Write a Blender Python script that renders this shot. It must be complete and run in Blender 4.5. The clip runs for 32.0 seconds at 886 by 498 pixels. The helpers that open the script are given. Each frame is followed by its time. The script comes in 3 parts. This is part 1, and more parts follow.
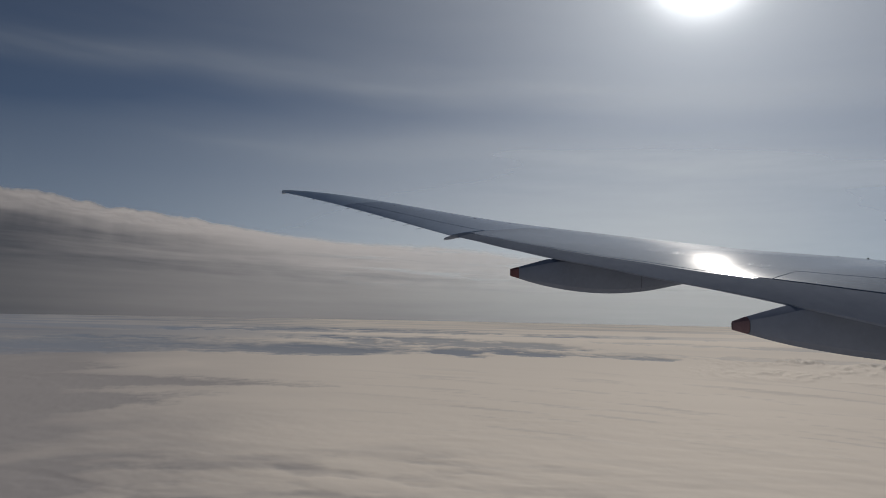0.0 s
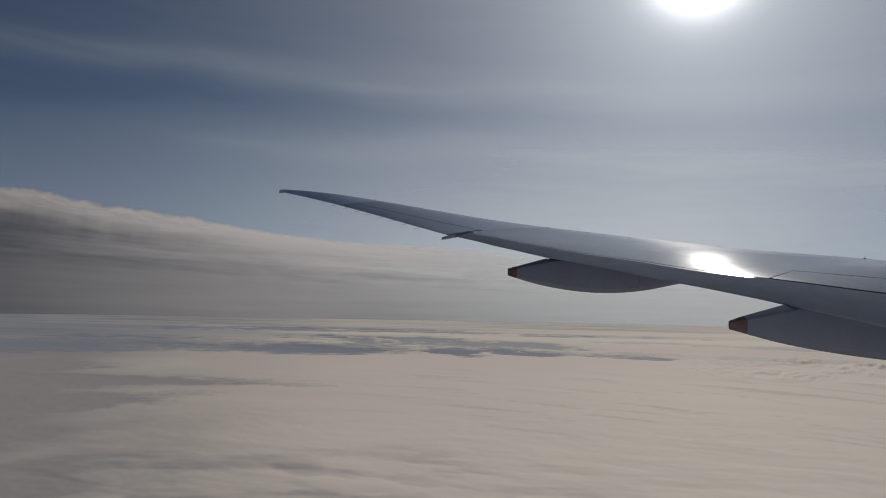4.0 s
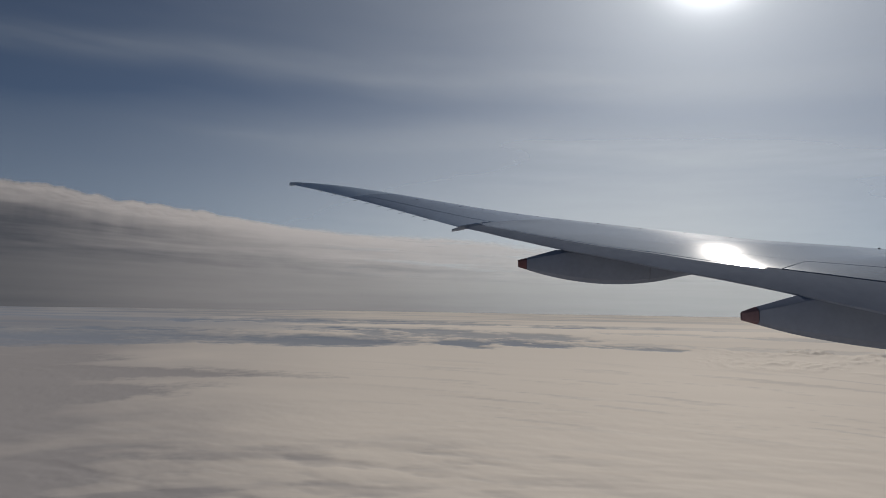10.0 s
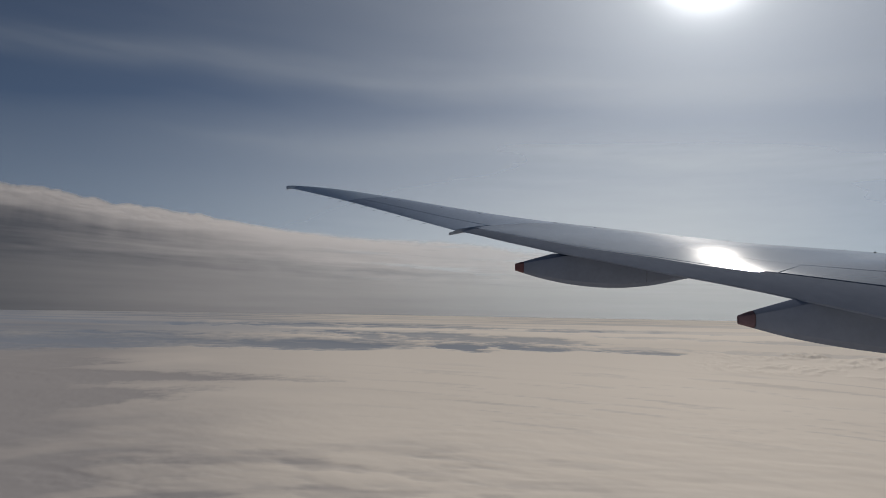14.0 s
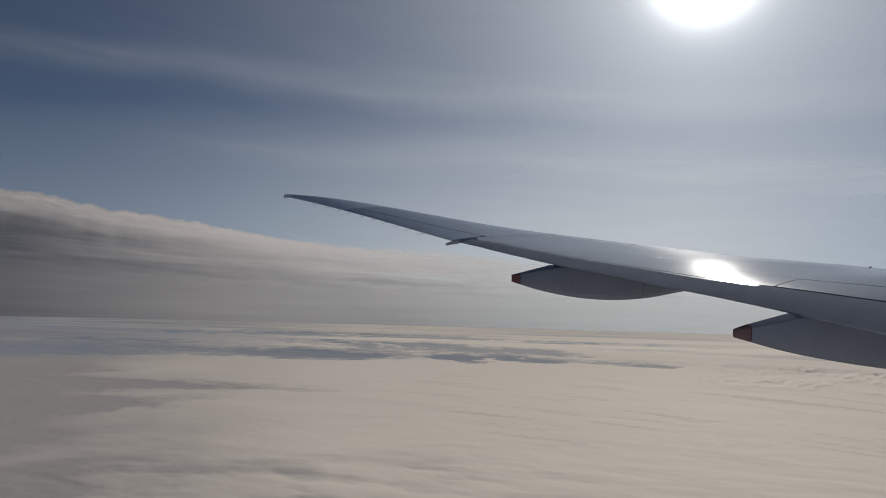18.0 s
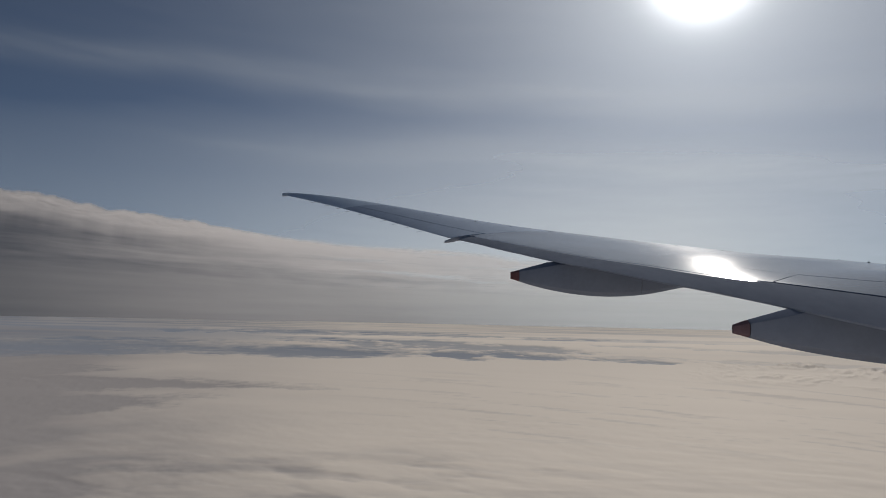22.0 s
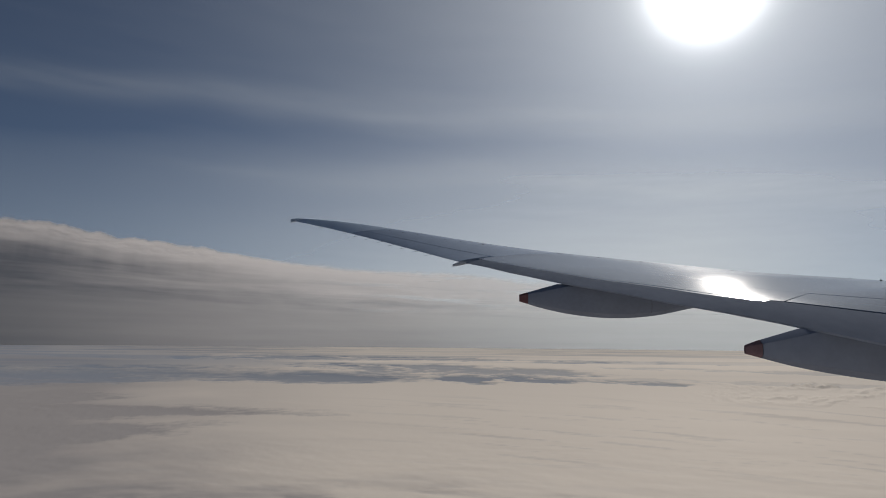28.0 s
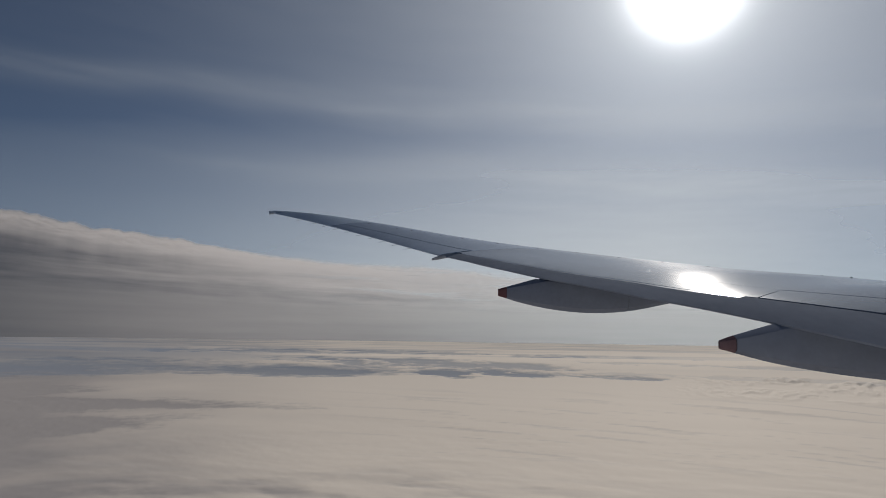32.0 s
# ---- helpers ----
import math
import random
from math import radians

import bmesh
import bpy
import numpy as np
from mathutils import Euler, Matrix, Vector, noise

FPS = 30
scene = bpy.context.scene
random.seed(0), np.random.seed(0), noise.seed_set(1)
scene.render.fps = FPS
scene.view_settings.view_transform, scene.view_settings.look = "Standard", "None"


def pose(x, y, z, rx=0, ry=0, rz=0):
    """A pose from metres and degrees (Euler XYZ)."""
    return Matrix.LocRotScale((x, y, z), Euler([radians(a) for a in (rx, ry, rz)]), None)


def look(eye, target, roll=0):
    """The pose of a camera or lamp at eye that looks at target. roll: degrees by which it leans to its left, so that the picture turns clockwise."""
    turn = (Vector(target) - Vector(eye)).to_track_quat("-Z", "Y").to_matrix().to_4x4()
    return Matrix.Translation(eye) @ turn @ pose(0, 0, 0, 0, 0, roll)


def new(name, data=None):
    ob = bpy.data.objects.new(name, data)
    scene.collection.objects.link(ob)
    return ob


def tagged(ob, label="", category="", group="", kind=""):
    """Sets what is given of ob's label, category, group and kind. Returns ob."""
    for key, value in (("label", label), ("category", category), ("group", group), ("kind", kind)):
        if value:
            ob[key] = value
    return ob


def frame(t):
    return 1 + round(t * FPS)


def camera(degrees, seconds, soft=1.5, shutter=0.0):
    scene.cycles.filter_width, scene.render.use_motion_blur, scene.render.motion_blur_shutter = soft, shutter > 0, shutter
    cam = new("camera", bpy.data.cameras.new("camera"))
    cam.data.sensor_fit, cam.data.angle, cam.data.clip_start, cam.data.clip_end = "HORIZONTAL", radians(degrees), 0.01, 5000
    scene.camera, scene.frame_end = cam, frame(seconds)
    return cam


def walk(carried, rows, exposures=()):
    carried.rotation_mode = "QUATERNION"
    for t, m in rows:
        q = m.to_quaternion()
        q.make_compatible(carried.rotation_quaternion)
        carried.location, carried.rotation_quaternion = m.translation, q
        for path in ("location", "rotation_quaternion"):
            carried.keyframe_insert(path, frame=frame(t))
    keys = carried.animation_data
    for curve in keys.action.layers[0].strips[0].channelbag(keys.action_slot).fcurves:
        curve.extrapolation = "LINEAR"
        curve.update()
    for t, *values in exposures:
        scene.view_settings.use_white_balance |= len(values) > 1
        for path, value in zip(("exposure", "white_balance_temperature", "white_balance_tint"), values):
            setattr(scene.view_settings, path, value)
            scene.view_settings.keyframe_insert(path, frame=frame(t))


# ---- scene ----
EYE = Vector((0.0, 0.0, 0.0))
cam = camera(68.0, 32.0, soft=0.95)
# seconds, yaw, pitch, roll of a phone held still at the cabin window
ROWS = [
    (0.0, 4.85, 5.97, 1.08),
    (0.5, 4.86, 5.91, 1.08),
    (1.0, 4.76, 5.96, 0.96),
    (1.5, 4.84, 5.84, 1.06),
    (2.0, 4.79, 5.88, 1.00),
    (2.5, 4.76, 5.92, 1.06),
    (3.0, 4.65, 5.94, 0.99),
    (3.5, 4.63, 5.92, 1.04),
    (5.5, 4.69, 6.03, 1.14),
    (6.0, 4.69, 6.01, 1.17),
    (6.5, 4.64, 6.08, 1.18),
    (7.0, 4.71, 5.72, 1.12),
    (7.5, 4.62, 5.77, 1.04),
    (8.0, 4.71, 5.79, 1.07),
    (8.5, 4.84, 5.74, 1.05),
    (9.0, 4.96, 5.65, 0.94),
    (9.5, 5.30, 5.29, 0.94),
    (10.0, 5.51, 5.21, 0.91),
    (10.5, 5.48, 5.29, 0.95),
    (11.0, 5.38, 5.30, 0.94),
    (11.5, 5.38, 5.37, 0.94),
    (12.0, 5.38, 5.43, 0.82),
    (12.5, 5.37, 5.62, 0.90),
    (13.0, 5.32, 5.66, 0.81),
    (13.5, 5.24, 5.51, 0.80),
    (14.0, 5.26, 5.52, 0.93),
    (14.5, 5.26, 5.67, 0.93),
    (16.5, 5.14, 6.22, 0.61),
    (17.0, 4.98, 6.29, 0.90),
    (17.5, 4.93, 6.42, 1.37),
    (18.0, 5.00, 6.43, 1.50),
    (18.5, 4.95, 6.43, 1.38),
    (19.0, 4.95, 6.36, 1.49),
    (19.5, 4.94, 6.33, 1.56),
    (20.0, 4.93, 6.28, 1.49),
    (20.5, 4.95, 6.12, 1.39),
    (21.0, 5.08, 6.15, 1.30),
    (21.5, 4.96, 6.15, 1.29),
    (22.0, 4.89, 6.22, 1.18),
    (22.5, 4.82, 6.29, 1.12),
    (23.0, 4.71, 6.27, 1.08),
    (23.5, 4.58, 6.19, 1.04),
    (24.0, 4.59, 6.27, 1.04),
    (24.5, 4.61, 6.46, 1.20),
    (26.5, 5.24, 7.69, 0.71),
    (27.0, 5.54, 8.09, 0.67),
    (27.5, 5.58, 8.21, 0.55),
    (28.0, 5.62, 8.26, 0.50),
    (28.5, 5.51, 8.25, 0.37),
    (29.0, 5.41, 8.26, 0.45),
    (29.5, 5.36, 8.46, 0.40),
    (30.0, 5.16, 8.50, 0.41),
    (30.5, 4.80, 8.22, 0.62),
    (31.0, 4.44, 8.12, 0.82),
    (31.5, 4.10, 7.84, 0.78),
    (32.0, 3.81, 7.75, 0.79),
]

walk(cam, [(t, Matrix.Translation(EYE) @ pose(0, 0, 0, 0, 0, yaw) @ pose(0, 0, 0, 90 + pitch) @ pose(0, 0, 0, 0, 0, roll))
           for t, yaw, pitch, roll in ROWS], [(0.0, 0.08), (6.0, 0.07), (7.0, 0.03), (8.0, 0.15), (13.0, 0.23), (32.0, 0.24)])

# ---- light ----
SUN_AZ, SUN_EL = radians(17.5), radians(28.6)
SUN = Vector((math.sin(SUN_AZ) * math.cos(SUN_EL), math.cos(SUN_AZ) * math.cos(SUN_EL), math.sin(SUN_EL)))
sun_lamp = bpy.data.lights.new("sun", "SUN")
sun_lamp.energy, sun_lamp.angle, sun_lamp.color = 2.65, radians(0.53), (1.0, 0.935, 0.86)
sun_ob = new("sun", sun_lamp)
sun_ob.matrix_world = look(SUN * 300, (0, 0, 0))

world = bpy.data.worlds.new("sky")
scene.world = world
world.use_nodes = True


def nodes_of(tree):
    tree.nodes.clear()

    def add(kind, operation="", use_clamp=False, data_type="", interpolation_type="", attribute_name=""):
        n = tree.nodes.new(kind)
        if operation:
            n.operation = operation
        if use_clamp:
            n.use_clamp = True
        if data_type:
            n.data_type = data_type
        if interpolation_type:
            n.interpolation_type = interpolation_type
        if attribute_name:
            n.attribute_name = attribute_name
        return n

    def join(a, b):
        tree.links.new(a, b)
    return add, join


def math_node(add, join, op, a, b=None, clamp=False):
    n = add("ShaderNodeMath", operation=op, use_clamp=clamp)
    for i, v in enumerate((a, b)):
        if v is None:
            continue
        if isinstance(v, (int, float)):
            n.inputs[i].default_value = v
        else:
            join(v, n.inputs[i])
    return n.outputs[0]


def build_sky():
    add, join = nodes_of(world.node_tree)
    out, bg = add("ShaderNodeOutputWorld"), add("ShaderNodeBackground")
    sky = add("ShaderNodeTexSky")
    sky.sky_type, sky.sun_disc, sky.sun_elevation, sky.sun_rotation = "NISHITA", False, SUN_EL, SUN_AZ
    sky.altitude, sky.air_density, sky.dust_density, sky.ozone_density = 6000, 1.25, 0.2, 1.8
    coord, dot = add("ShaderNodeTexCoord"), add("ShaderNodeVectorMath", operation="DOT_PRODUCT")
    unit = add("ShaderNodeVectorMath", operation="NORMALIZE")
    join(coord.outputs["Generated"], unit.inputs[0])
    join(unit.outputs["Vector"], dot.inputs[0])
    # the haze at the skyline goes on a little below it
    level = add("ShaderNodeVectorMath", operation="MAXIMUM")
    level.inputs[1].default_value = (-1, -1, 0.04)
    join(unit.outputs["Vector"], level.inputs[0])
    join(level.outputs["Vector"], sky.inputs["Vector"])
    dot.inputs[1].default_value = SUN
    m = lambda op, a, b=None, clamp=False: math_node(add, join, op, a, b, clamp)
    angle = m("MULTIPLY", m("ARCCOSINE", m("MINIMUM", dot.outputs["Value"], 0.99999)), 180 / math.pi)
    # the sun's aureole in thin ice cloud: a tight core and two wide skirts
    core = m("MULTIPLY", m("EXPONENT", m("MULTIPLY", m("POWER", m("DIVIDE", angle, CORE_W), 2.0), -1.0)), CORE_A)
    mid = m("MULTIPLY", m("EXPONENT", m("DIVIDE", angle, -MID_W)), MID_A)
    wide = m("MULTIPLY", m("EXPONENT", m("DIVIDE", angle, -WIDE_W)), WIDE_A)
    glow = m("ADD", m("ADD", core, mid), wide)
    tint = add("ShaderNodeVectorMath", operation="SCALE")
    tint.inputs[0].default_value = (0.965, 0.985, 0.985)
    join(glow, tint.inputs["Scale"])
    dim = add("ShaderNodeVectorMath", operation="SCALE")
    join(sky.outputs[0], dim.inputs[0])
    split, under = add("ShaderNodeSeparateXYZ"), add("ShaderNodeMapRange", interpolation_type="SMOOTHSTEP")
    join(unit.outputs["Vector"], split.inputs[0])
    join(split.outputs["Z"], under.inputs["Value"])
    under.inputs["From Min"].default_value, under.inputs["From Max"].default_value = -0.06, 0.0
    under.inputs["To Min"].default_value, under.inputs["To Max"].default_value = 0.0, SKY_STRENGTH
    join(under.outputs[0], dim.inputs["Scale"])
    total = add("ShaderNodeVectorMath", operation="ADD")
    join(dim.outputs["Vector"], total.inputs[0])
    join(tint.outputs["Vector"], total.inputs[1])
    join(total.outputs["Vector"], bg.inputs["Color"])
    join(bg.outputs[0], out.inputs["Surface"])


SKY_STRENGTH = 0.025
CORE_A, CORE_W = 5.0, 2.85
MID_A, MID_W = 0.6, 7.0
WIDE_A, WIDE_W = 0.25, 18.0
build_sky()

# ---- materials ----
def principled(name, colour, rough=0.5, metal=0.0, vary=0.15, scale=3.0, bump=0.0, bump_scale=40.0, coat=0.0, stretch=(1, 1, 1), rough_vary=0.0, shine=0.5):
    mat = bpy.data.materials.new(name)
    mat.use_nodes = True
    add, join = nodes_of(mat.node_tree)
    out, bsdf = add("ShaderNodeOutputMaterial"), add("ShaderNodeBsdfPrincipled")
    coord, place = add("ShaderNodeTexCoord"), add("ShaderNodeMapping")
    place.inputs["Scale"].default_value = stretch
    join(coord.outputs["Object"], place.inputs["Vector"])
    big, fine = add("ShaderNodeTexNoise"), add("ShaderNodeTexNoise")
    for n, s in ((big, scale), (fine, scale * 9)):
        n.inputs["Scale"].default_value, n.inputs["Detail"].default_value = s, 5
        join(place.outputs[0], n.inputs["Vector"])
    both = math_node(add, join, "ADD", math_node(add, join, "MULTIPLY", big.outputs["Fac"], 0.65), math_node(add, join, "MULTIPLY", fine.outputs["Fac"], 0.35))
    ramp = add("ShaderNodeMapRange")
    ramp.inputs["From Min"].default_value, ramp.inputs["From Max"].default_value = 0.3, 0.7
    ramp.inputs["To Min"].default_value, ramp.inputs["To Max"].default_value = 1 - vary, 1 + vary
    join(both, ramp.inputs["Value"])
    tone = add("ShaderNodeVectorMath", operation="SCALE")
    tone.inputs[0].default_value = colour
    join(ramp.outputs[0], tone.inputs["Scale"])
    join(tone.outputs["Vector"], bsdf.inputs["Base Color"])
    bsdf.inputs["Roughness"].default_value, bsdf.inputs["Metallic"].default_value = rough, metal
    bsdf.inputs["Specular IOR Level"].default_value = shine
    bsdf.inputs["Coat Weight"].default_value = coat
    bsdf.inputs["Coat Roughness"].default_value = 0.12
    if rough_vary:
        spread = add("ShaderNodeMapRange")
        spread.inputs["From Min"].default_value, spread.inputs["From Max"].default_value = 0.3, 0.7
        spread.inputs["To Min"].default_value, spread.inputs["To Max"].default_value = rough - rough_vary, rough + rough_vary
        join(both, spread.inputs["Value"])
        join(spread.outputs[0], bsdf.inputs["Roughness"])
    if bump:
        grain, b = add("ShaderNodeTexNoise"), add("ShaderNodeBump")
        grain.inputs["Scale"].default_value, grain.inputs["Detail"].default_value = bump_scale, 4
        join(place.outputs[0], grain.inputs["Vector"])
        b.inputs["Strength"].default_value, b.inputs["Distance"].default_value = bump, 0.01
        join(grain.outputs["Fac"], b.inputs["Height"])
        join(b.outputs[0], bsdf.inputs["Normal"])
    join(bsdf.outputs[0], out.inputs["Surface"])
    return mat


def cloud_material(name, rim, core, let_through=0.7, white=(0.8, 0.8, 0.8), fade=0.0, gloss=0.0, shade=None):
    """Cloud: some light scatters back, some passes through. "thin" blends its tint from rim to core; "cover" thins it out to nothing."""
    mat = bpy.data.materials.new(name)
    mat.use_nodes = True
    add, join = nodes_of(mat.node_tree)
    out = add("ShaderNodeOutputMaterial")
    diffuse, passing, mix = add("ShaderNodeBsdfDiffuse"), add("ShaderNodeBsdfTranslucent"), add("ShaderNodeMixShader")
    depth, tone = add("ShaderNodeAttribute", attribute_name="thin"), add("ShaderNodeMix", data_type="RGBA")
    tone.inputs["A"].default_value, tone.inputs["B"].default_value = (*rim, 1), (*core, 1)
    join(depth.outputs["Fac"], tone.inputs["Factor"])
    # cloud shadow mixed into the tint
    if shade:
        a, low_tone = add("ShaderNodeAttribute", attribute_name="shade"), add("ShaderNodeMix", data_type="RGBA")
        low_tone.inputs["A"].default_value, low_tone.inputs["B"].default_value = (*rim, 1), (*shade, 1)
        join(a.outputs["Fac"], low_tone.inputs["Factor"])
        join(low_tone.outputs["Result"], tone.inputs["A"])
    if white:
        diffuse.inputs["Color"].default_value = (*white, 1)
    else:
        join(tone.outputs["Result"], diffuse.inputs["Color"])
    join(tone.outputs["Result"], passing.inputs["Color"])
    mix.inputs["Fac"].default_value = let_through
    join(diffuse.outputs[0], mix.inputs[1])
    join(passing.outputs[0], mix.inputs[2])
    last = mix
    if gloss:
        shine, m2 = add("ShaderNodeBsdfGlossy"), add("ShaderNodeMixShader")
        shine.inputs["Roughness"].default_value = 0.8
        shine.inputs["Color"].default_value = (1, 0.96, 0.9, 1)
        m2.inputs["Fac"].default_value = gloss
        join(last.outputs[0], m2.inputs[1])
        join(shine.outputs[0], m2.inputs[2])
        last = m2
    if fade:
        a = add("ShaderNodeAttribute", attribute_name="cover")
        clear, veil = add("ShaderNodeBsdfTransparent"), add("ShaderNodeMixShader")
        join(math_node(add, join, "MULTIPLY", a.outputs["Fac"], fade, True), veil.inputs["Fac"])
        join(clear.outputs[0], veil.inputs[1])
        join(last.outputs[0], veil.inputs[2])
        last = veil
    join(last.outputs[0], out.inputs["Surface"])
    return mat


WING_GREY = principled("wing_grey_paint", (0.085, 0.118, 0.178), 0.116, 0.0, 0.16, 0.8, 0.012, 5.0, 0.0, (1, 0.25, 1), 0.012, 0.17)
# the wing's grey again, lightened outboard for the sky light it picks up
TIP_SKYLIT = principled("tip_skylit_grey", (0.46, 0.57, 0.70), 0.22, 0.0, 0.10, 1.5, 0.0, 14.0, 0.0, (1, 0.25, 1), 0.02, 0.4)
OUTER_SKYLIT = principled("outer_skylit_grey", (0.25, 0.325, 0.445), 0.18, 0.0, 0.12, 0.9, 0.008, 5.0, 0.0, (1, 0.25, 1), 0.015, 0.3)
FLAP_GREY = principled("flap_grey_paint", (0.27, 0.30, 0.36), 0.95, 0.0, 0.14, 1.0, 0.0, 14.0, 0.0, (1, 0.25, 1), 0.03, 0.0)
FAIRING_GREY = principled("fairing_grey_paint", (0.172, 0.20, 0.262), 0.9, 0.0, 0.12, 1.5, 0.02, 25.0, shine=0.0)
CAP_RED = principled("red_brown_paint", (0.135, 0.07, 0.076), 0.9, 0.0, 0.2, 5.0, shine=0.0)
CAP_MAUVE = principled("mauve_red_paint", (0.14, 0.095, 0.108), 0.9, 0.0, 0.2, 5.0, shine=0.0)
DARK_MATT = principled("dark_matt_grey", (0.025, 0.027, 0.03), 0.8, 0.0, 0.2, 4.0)
METAL = principled("bare_metal", (0.35, 0.35, 0.36), 0.35, 0.8, 0.15, 8.0)
BLACK = principled("black_carbon_rod", (0.03, 0.03, 0.032), 0.6, 0.0, 0.2, 8.0)
WHITE_SKIN = principled("white_fuselage_paint", (0.75, 0.76, 0.77), 0.35, 0.0, 0.04, 1.0, 0.0, 20.0, 0.3)

SEA_WHITE = cloud_material("cloud_sea_vapour", (0.81, 0.732, 0.645), (0.215, 0.26, 0.335), 0.0, None, gloss=0.1, shade=(0.345, 0.325, 0.33))
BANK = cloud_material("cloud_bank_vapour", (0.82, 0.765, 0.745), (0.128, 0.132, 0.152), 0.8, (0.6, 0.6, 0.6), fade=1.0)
VEIL = cloud_material("ice_cloud_vapour", (0.645, 0.685, 0.70), (0.645, 0.685, 0.70), 1.0, None, fade=0.5)

# ---- helpers for shapes ----
def mesh_from(name, verts, faces, smooth=True):
    me = bpy.data.meshes.new(name)
    me.from_pydata([tuple(v) for v in verts], [], faces)
    me.update()
    if smooth:
        me.polygons.foreach_set("use_smooth", [True] * len(me.polygons))
    return me


def part(name, me, material, parent=None, label="", kind=""):
    """One mesh object, a bmesh or a mesh, under a thing or a part."""
    if isinstance(me, bmesh.types.BMesh):
        bm, me = me, bpy.data.meshes.new(name)
        bm.normal_update()
        bm.to_mesh(me)
        bm.free()
    if material is not None and not me.materials:
        me.materials.append(material)
    ob = new(name, me)
    ob.parent = parent
    return tagged(ob, label, kind=kind)


def add_floats(me, name, values):
    me.attributes.new(name, "FLOAT", "POINT").data.foreach_set("value", np.asarray(values, dtype=np.float32).ravel())


def grid_faces(nu, nv, wrap=False):
    return [(i * nv + j, (i + 1) % nu * nv + j, (i + 1) % nu * nv + j + 1, i * nv + j + 1)
            for i in range(nu if wrap else nu - 1) for j in range(nv - 1)]


def smoothstep(a, b, x):
    t = np.clip((np.asarray(x, float) - a) / (b - a), 0, 1)
    return t * t * (3 - 2 * t)


TABLE = np.random.RandomState(7).permutation(512)


def perlin(x, y):
    """Gradient noise on arrays, about -0.7 to 0.7."""
    x, y = np.broadcast_arrays(np.asarray(x, float), np.asarray(y, float))
    xi, yi = np.floor(x).astype(int), np.floor(y).astype(int)
    fx, fy = x - xi, y - yi

    def corner(a, b):
        h = TABLE[(TABLE[(xi + a) % 512] + yi + b) % 512] * (2 * math.pi / 512)
        return np.cos(h) * (fx - a) + np.sin(h) * (fy - b)
    u, v = fx ** 3 * (fx * (fx * 6 - 15) + 10), fy ** 3 * (fy * (fy * 6 - 15) + 10)
    low = corner(0, 0) * (1 - u) + corner(1, 0) * u
    high = corner(0, 1) * (1 - u) + corner(1, 1) * u
    return low * (1 - v) + high * v


def fbm(x, y, octaves=4, gain=0.5):
    total, amp = 0, 1.0
    for k in range(octaves):
        total = total + amp * perlin(x * 2 ** k + 17.3 * k, y * 2 ** k - 9.1 * k)
        amp *= gain
    return total


def billow(x, y, octaves=4, gain=0.5):
    total, amp = 0, 1.0
    for k in range(octaves):
        total = total + amp * (1 - 2.2 * np.abs(perlin(x * 2 ** k + 31.7 * k, y * 2 ** k + 5.3 * k)))
        amp *= gain
    return total


# ---- sea of cloud ----
DEG = math.pi / 180


def spokes():
    """Bearings round the eye in degrees, close together on the side that is overlooked."""
    return np.concatenate([np.linspace(-180, -48, 45, endpoint=False), np.linspace(-48, 38, 900, endpoint=False), np.linspace(38, 180, 46)])


